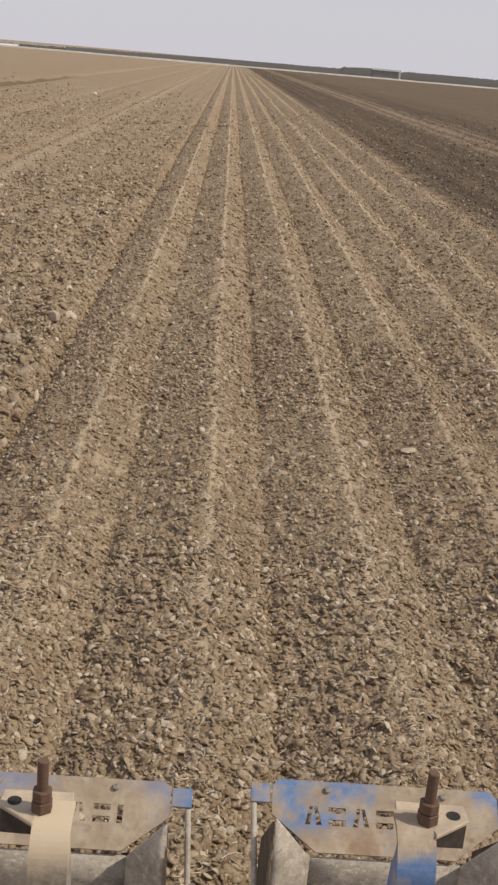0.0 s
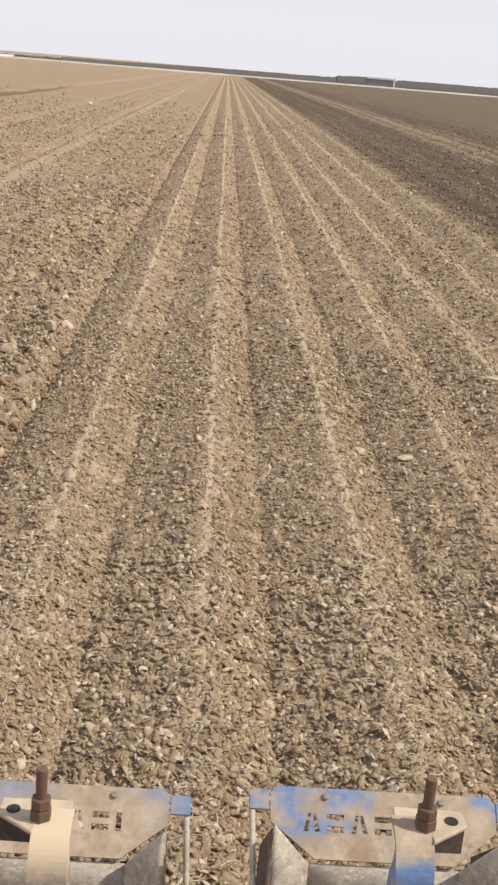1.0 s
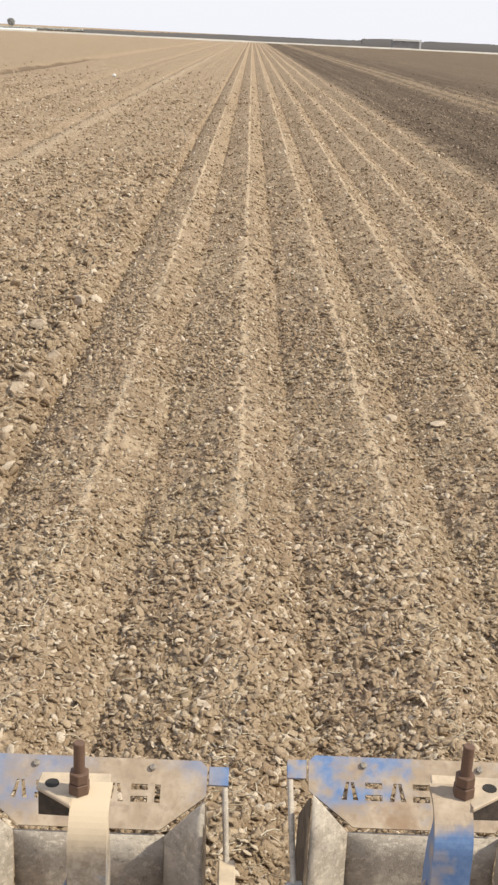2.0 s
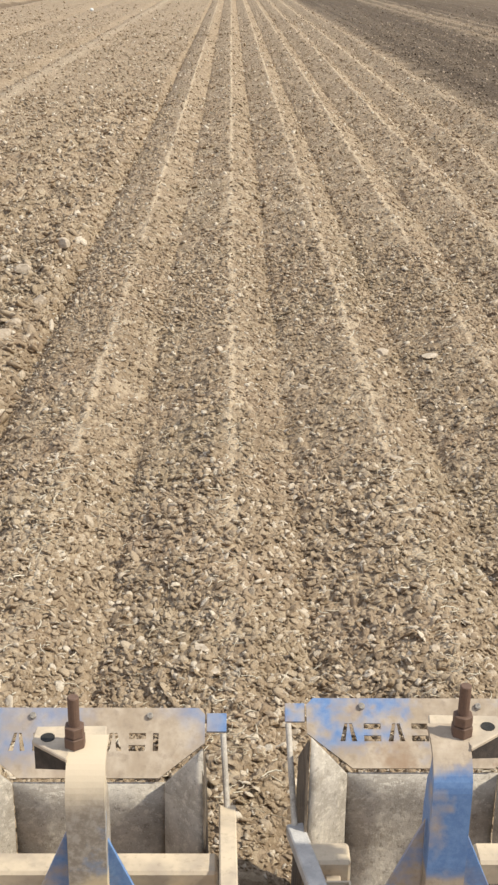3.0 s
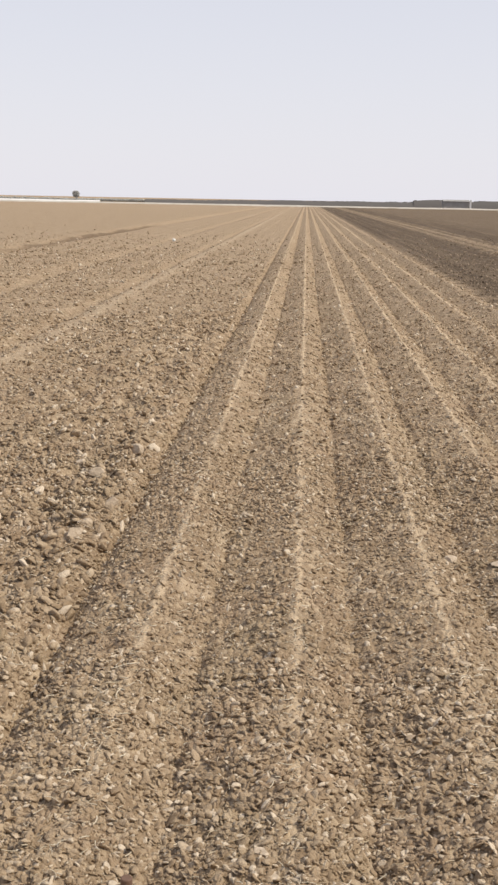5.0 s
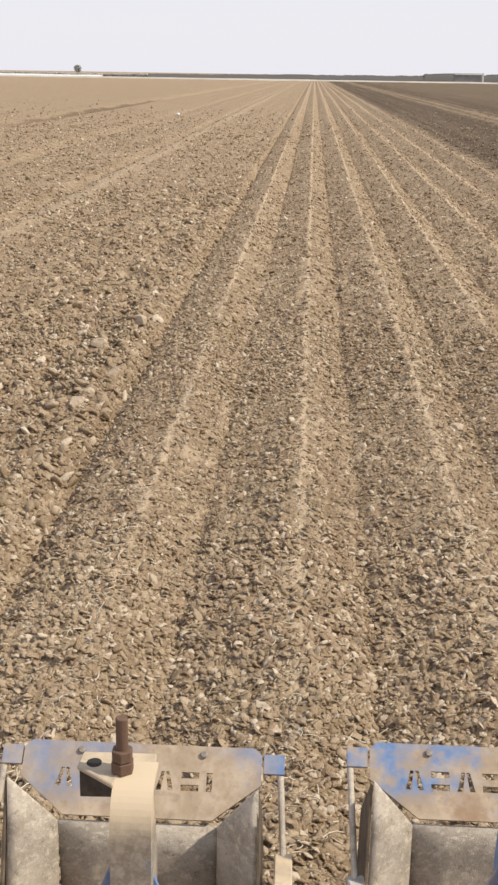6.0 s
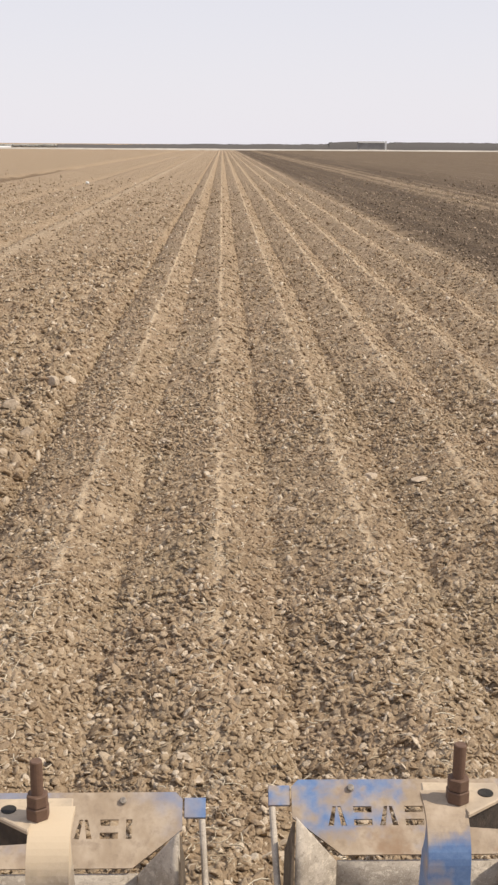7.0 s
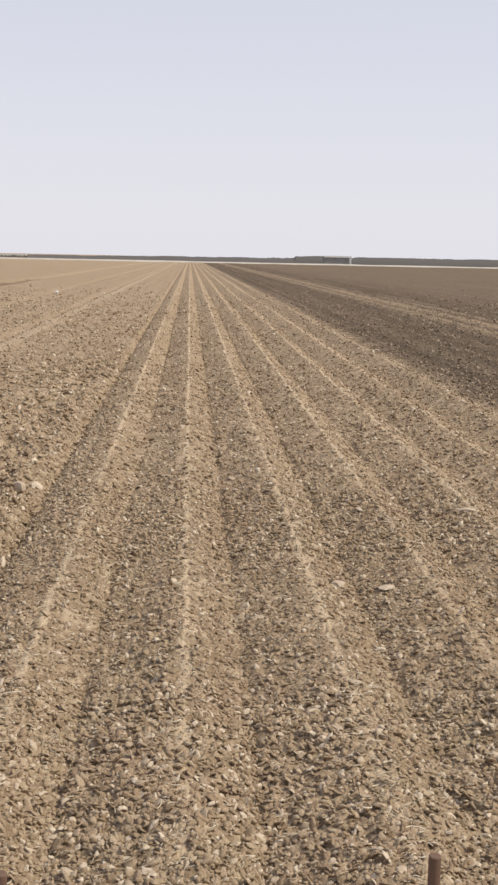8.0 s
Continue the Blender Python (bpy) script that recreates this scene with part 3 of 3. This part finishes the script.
def arm_mesh(x0, x1):
    """A folded arm: it curves from the bracket's front edge down towards the ground."""
    path = [(1.800, 0.657), (1.765, 0.657)]
    for k in range(1, 13):            # the bend
        a = radians(90 * k / 12)
        path.append((1.765 - 0.072 * math.sin(a), 0.657 - 0.085 * (1 - math.cos(a))))
    path += [(1.692, 0.50), (1.690, 0.42), (1.692, 0.30), (1.70, 0.05)]
    bm = bmesh.new()
    rings = []
    for i, (y, z) in enumerate(path):
        p, q = path[max(i - 1, 0)], path[min(i + 1, len(path) - 1)]
        d = Vector((0, q[0] - p[0], q[1] - p[1])).normalized()
        inner = Vector((0, -d.z, d.y)) * 0.009
        if inner.z > 0:
            inner = -inner
        if z < 0.645:
            inner = Vector((0, 0.009 + 0.068 * min((0.645 - z) / 0.09, 1), 0))
        o = Vector((0, y, z))
        rings.append([bm.verts.new(o + SIDE * x0), bm.verts.new(o + SIDE * x1), bm.verts.new(o + SIDE * x1 + inner), bm.verts.new(o + SIDE * x0 + inner)])
    for a, b in zip(rings, rings[1:]):
        for i in range(4):
            j = (i + 1) % 4
            bm.faces.new((a[i], a[j], b[j], b[i]))
    bm.faces.new(rings[0][::-1])
    bm.faces.new(rings[-1])
    return bm


PALE_BAR = plain_material("pale_grey_paint", (0.40, 0.37, 0.34), (0.55, 0.51, 0.46), 30, 0.6)


def row_unit(mirror, plate_paint, arm_paint, label):
    """One unit about x = 0; mirror: the bracket's free end points the other way."""
    unit = new("ridging_unit")
    unit.empty_display_size = 0.1
    tagged(unit, label, "farm implement", "row units on the ridging implement", "thing")
    flip = lambda x: (0.016 - x) if mirror else x
    plate = part("face_plate", face_plate_mesh(), plate_paint, unit, "worn blue plate with the maker's mark cut through")
    face = UP.cross(SIDE).normalized()
    if face.y > 0:
        face = -face
    for sx in (-0.1245, 0.1245):
        p = SCREWS + SIDE * sx
        part("screw_head", rod(p, p + face * 0.007, 0.0075, 14, 0.002), SCREW, plate)
    for sgn in (-1, 1):
        a, b = sorted((sgn * 0.2455, sgn * 0.288))
        part("end_tab", slab([(a, -0.032), (b, -0.032), (b, 0.008), (a, 0.008)], SCREWS - face * 0.004, SIDE, UP, 0.008, 0.001), plate_paint, unit)
        slanted = mirror and sgn < 0
        start, end = ((-0.270, 1.960, 0.318), (-0.200, 1.58, 0.345)) if slanted else ((sgn * 0.291, 2.018, 0.343), (sgn * 0.298, 1.45, 0.365))
        part("hanger_rod", rod((sgn * 0.281, 2.100, 0.478), (start[0], start[1] - 0.012, start[2] + 0.004), 0.0065), STEEL, unit, "thin grey steel rod")
        part("side_bar", bar(start, end, 0.036, 0.03), PALE_BAR if slanted else CREAM, unit, "pale grey slanted side bar" if slanted else "cream dusty flat side bar")
    # hood: a middle sheet and two wings that flare towards the front
    rim, foot = 0.405, -0.10
    part("hood_panel", hood_panel((((-0.158, 2.025, rim), (0.158, 2.025, rim)), ((-0.158, 1.915, foot), (0.158, 1.915, foot))), belly=0.045), STEEL, unit, "scoured grey curved steel sheet")
    for sgn in (-1, 1):
        part("hood_wing", hood_panel((((sgn * 0.241, 1.975, 0.530), (sgn * 0.159, 2.022, rim)), ((sgn * 0.254, 1.800, foot), (sgn * 0.159, 1.912, foot))), belly=0.030), STEEL, unit, "scoured grey flared steel wing")
        side = [(0, 0), (0.24, -0.22), (0.24, -0.60), (-0.17, -0.60)]
        if sgn > 0:
            side = side[::-1]
        # the side turned from the sun has its shade in the colour
        part("hood_side", slab(side, (sgn * 0.243, 1.982, 0.520), (-sgn * 0.02, 1, 0), (-sgn * 0.02, 0, 1), 0.005), SHADED_SIDE, unit, "steel side of the hood, painted dark for its shade")
    # bracket and its bolt
    outline = [(-0.073, 1.782), (-0.070, 1.828), (0.059, 1.831), (0.064, 1.765), (0.0, 1.765), (-0.003, 1.729)]
    outline = [(flip(x), y) for x, y in outline]
    if mirror:
        outline = outline[::-1]
    bracket = part("bracket", slab(outline[::-1], (0, 0, 0.655), SIDE, (0, 1, 0), 0.009, 0.002), CREAM, unit, "cream dusty bracket")
    # hollow end's shade, a dark plate under the slanted edge tapering towards the arm
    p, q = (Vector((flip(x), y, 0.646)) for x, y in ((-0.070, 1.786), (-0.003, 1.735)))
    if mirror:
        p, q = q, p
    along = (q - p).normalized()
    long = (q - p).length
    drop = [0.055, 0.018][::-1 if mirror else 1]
    part("hollow_end_shade", slab([(0, -drop[0]), (long, -drop[1]), (long, 0), (0, 0)], p, along, (0, 0, 1), 0.008), HOLLOW_SHADE, bracket, "dark plate painted as the shade in the hollow end")
    ends = sorted((flip(-0.066), flip(0.050)))
    part("web", slab([(ends[0], -0.03), (ends[1], -0.03), (ends[1], 0), (ends[0], 0)], (0, 1.80, 0.646), SIDE, (0, 0, 1), 0.02), CREAM, bracket)
    hx = flip(-0.045)
    # no real hole: a dark disc paints the shade in it
    part("bolt_hole", rod((hx, 1.793, 0.6535), (hx, 1.793, 0.6565), 0.013, 20), HOLE_SHADE, bracket, "dark round disc painted as a shaded hole")
    bx = 0.008
    bolt = part("bolt", rod((bx, 1.77, 0.645), (bx, 1.77, 0.76), 0.0105, 16, 0.0015), RUST, unit, "rusty brown threaded bolt")
    part("nut", rod((bx, 1.77, 0.656), (bx, 1.77, 0.678), 0.0205, 6, 0.0015), RUST, bolt)
    part("nut", rod((bx, 1.77, 0.679), (bx, 1.77, 0.700), 0.0190, 6, 0.0015), RUST, bolt)
    # arm, gussets and cross tube
    x0, x1 = sorted((flip(-0.004), flip(0.066)))
    arm = part("arm", arm_mesh(x0, x1), arm_paint, unit)
    for a, b in ((x0 + 0.002, x0 - 0.068), (x1 - 0.002, x1 + 0.068)):
        tri = [(a, 0.53), (a, 0.12), (b, 0.12), (b, 0.36)]
        if b > a:
            tri = tri[::-1]
        part("gusset", slab(tri, (0, 1.735, 0), SIDE, (0, 0, 1), 0.008, 0.001), GUSSET, unit)
    for a, b in (((-0.252, -0.165), (0.085, 0.272)) if mirror else ((-0.272, 0.272),)):
        part("cross_tube", bar((a, 1.87, 0.308), (b, 1.87, 0.308), 0.06, 0.06, 0.006), CREAM, unit, "cream dusty square tube")
    # open square socket under the tube
    sx = -0.20 if mirror else 0.19
    socket = bmesh.new()
    rings = [[socket.verts.new((sx + cx * w, 1.755 + cy * w, z)) for cx, cy in ((-1, -1), (1, -1), (1, 1), (-1, 1))] for w, z in ((0.028, 0.20), (0.028, 0.345), (0.024, 0.345), (0.024, 0.22))]
    for a, b in zip(rings, rings[1:]):
        for k in range(4):
            socket.faces.new((a[k], a[(k + 1) % 4], b[(k + 1) % 4], b[k]))
    socket.faces.new(rings[-1])
    socket.faces.new(rings[0][::-1])
    part("socket", socket, CREAM, unit, "open square steel socket")
    part("socket_stay", bar((sx, 1.78, 0.29), (sx, 1.845, 0.29), 0.03, 0.03, 0.002), CREAM, unit)
    for ob in (bracket, bolt, arm):
        ob.location = (0.006, 0.016, 0.026)
    return unit


dusty = "dusty ridging unit with grey hood and rusty bolt over the soil"
first = row_unit(False, DUST_PLATE, ARM, dusty)
first.matrix_world = pose(-0.340, 0, 0.044)
copy_thing(first, pose(-1.040, 0, 0.044))
second = row_unit(True, BLUE_PLATE, BLUE_ARM, "worn blue ridging unit with grey hood and rusty bolt")
second.matrix_world = pose(0.360, 0, 0.07)
copy_thing(second, pose(1.060, 0, 0.07))


# ---- the far edge of the field ----
def bank(name, x0, x1, y, top, depth, material, label, category):
    """A low uneven bank with a sloped face."""
    xs_ = np.linspace(x0, x1, 80)
    tops = top * (1 + 0.15 * value_noise(xs_, xs_ * 0, 6.0, 8))
    rows = [np.stack([xs_, xs_ * 0 + y, xs_ * 0 - 0.2], -1), np.stack([xs_, xs_ * 0 + y + depth * 0.3, tops], -1), np.stack([xs_, xs_ * 0 + y + depth * 0.7, tops], -1), np.stack([xs_, xs_ * 0 + y + depth, xs_ * 0 - 0.2], -1)]
    verts = np.concatenate(rows)
    idx = np.arange(len(verts)).reshape(4, -1)
    faces = np.stack([idx[:-1, :-1], idx[:-1, 1:], idx[1:, 1:], idx[1:, :-1]], -1).reshape(-1, 4)
    return tagged(sheet_mesh(name, verts, faces, material), label, category, kind="structure")


bank("bank", -320, 320, 345, 0.40, 5, BANK, "pale sandy bank along the far edge of the field", "bank")


def hedge(name, x0, x1, y, low, high, count, material, label):
    """A far row of bushes out of small clumps with an uneven top."""
    shapes, faces = lump_shapes(1, 8, 0.18)
    x = RNG.uniform(x0, x1, count)
    top = low + (high - low) * (x - x0) / (x1 - x0)
    top = top * (1 + 0.06 * value_noise(x, x * 0, 9, 9) + 0.04 * value_noise(x, x * 0, 2.5, 10))
    r = RNG.uniform(0.26, 0.42, count)
    z = RNG.uniform(0.4, 1, count) * np.maximum(top - r, 0.1)
    yy = y + RNG.uniform(1.9, 3.3, count)
    pts = shapes[RNG.integers(0, 8, count)] * r[:, None, None] * np.array([1.5, 1, 1]) + np.stack([x, yy, z], -1)[:, None, :]
    n = shapes.shape[1]
    ob = sheet_mesh(name, pts.reshape(-1, 3), (faces[None] + (np.arange(count) * n)[:, None, None]).reshape(-1, 3), material)
    return tagged(ob, label, "hedge", kind="stuff")


for hx0, hx1, low in ((-52, 34, np.linspace(1.22, 1.85, 80)), (34, 300, np.linspace(2.35, 3.7, 80))):
    bank("hedge_core", hx0, hx1, 382.0, low, 5, HEDGE, "dense dark middle of the windbreak hedge", "hedge")
hedge("hedge", -52, 34, 382, 1.35, 2.0, 3500, HEDGE_TOP, "dark windbreak hedge on the horizon, haze painted into its colour")
hedge("tall_hedge", 34, 300, 382, 2.5, 4.0, 9000, HEDGE_TOP, "taller dark windbreak hedge on the horizon")
hedge("pale_hedge", -300, -50, 420, 1.6, 1.2, 7000, PALE_HEDGE, "line of bushes far off, paled by painted haze")
bank("film_cover", -110, -65.5, 376, 0.75, 3, FILM, "white film laid along the far field edge", "film")


def shed(x, y):
    """A low grey farm shed with a pitched roof and a white corner post."""
    house = tagged(new("farm_shed"), "low grey sheet-metal farm shed in front of hedge", "shed", kind="thing")
    part("wall", bar((x - 4.2, y, 1.2), (x + 3.6, y, 1.2), 5, 2.4, 0.02), SHED, house)
    bm = bmesh.new()
    ends = [[bm.verts.new((x + s, y + dy, z)) for dy, z in ((-2.7, 2.35), (0, 2.85), (2.7, 2.35))] for s in (-4.4, 3.8)]
    bm.faces.new(ends[0])
    bm.faces.new(ends[1][::-1])
    for i in range(3):
        j = (i + 1) % 3
        bm.faces.new((ends[0][i], ends[1][i], ends[1][j], ends[0][j]))
    part("roof", bm, SHED, house)
    part("corner_post", bar((x + 3.95, y - 3.0, 0), (x + 3.95, y - 3.0, 2.9), 0.5, 0.5, 0.02), FILM, house, "white painted post")


shed(46.45, 374)


def tree(x, y, tall):
    """A lone tree: tapered trunk, limbs and a crown of many small clumps."""
    thing = tagged(new("tree"), "lone round tree on the far horizon, greyed by painted haze", "tree", kind="thing")
    thing.matrix_world = pose(x, y, 0)
    bm = bmesh.new()
    bmesh.ops.create_cone(bm, cap_ends=True, segments=8, radius1=0.16, radius2=0.08, depth=tall * 0.6, matrix=Matrix.Translation((0, 0, tall * 0.3)))
    for k in range(4):
        a = k * 1.6
        m = Matrix.Translation((math.cos(a) * 0.3, math.sin(a) * 0.3, tall * 0.62)) @ Vector((math.cos(a), math.sin(a), 1.2)).to_track_quat("Z", "Y").to_matrix().to_4x4()
        bmesh.ops.create_cone(bm, cap_ends=True, segments=6, radius1=0.05, radius2=0.02, depth=0.9, matrix=m)
    part("trunk", bm, FAR_TREE, thing)
    shapes, faces = lump_shapes(1, 6, 0.2)
    count = 260
    way = RNG.normal(size=(count, 3))
    way /= np.linalg.norm(way, axis=1)[:, None]
    at = way * (RNG.random(count) ** 0.4)[:, None] * np.array([1.25, 1.25, 1.1]) + np.array([0, 0, tall * 0.68])
    pts = shapes[RNG.integers(0, 6, count)] * RNG.uniform(0.12, 0.26, count)[:, None, None] + at[:, None, :]
    crown = sheet_mesh("crown", pts.reshape(-1, 3), (faces[None] + (np.arange(count) * shapes.shape[1])[:, None, None]).reshape(-1, 3), FAR_TREE)
    crown.parent = thing


tree(-73.8, 380, 3.6)


def marker(x, y):
    """The small pale object with a dark side that lies out on the field."""
    bm = bmesh.new()
    bmesh.ops.create_icosphere(bm, subdivisions=3, radius=0.085)
    for v in bm.verts:
        v.co *= 1 + 0.15 * noise.noise(v.co * 9)
        v.co.z *= 0.85
    ob = part("white_lump", bm, FILM)
    ob.matrix_world = pose(x, y, float(height(x, y)) + 0.1)
    tagged(ob, "small white lump lying alone on the field", "lump", kind="thing")


marker(-6.1, 54.4)
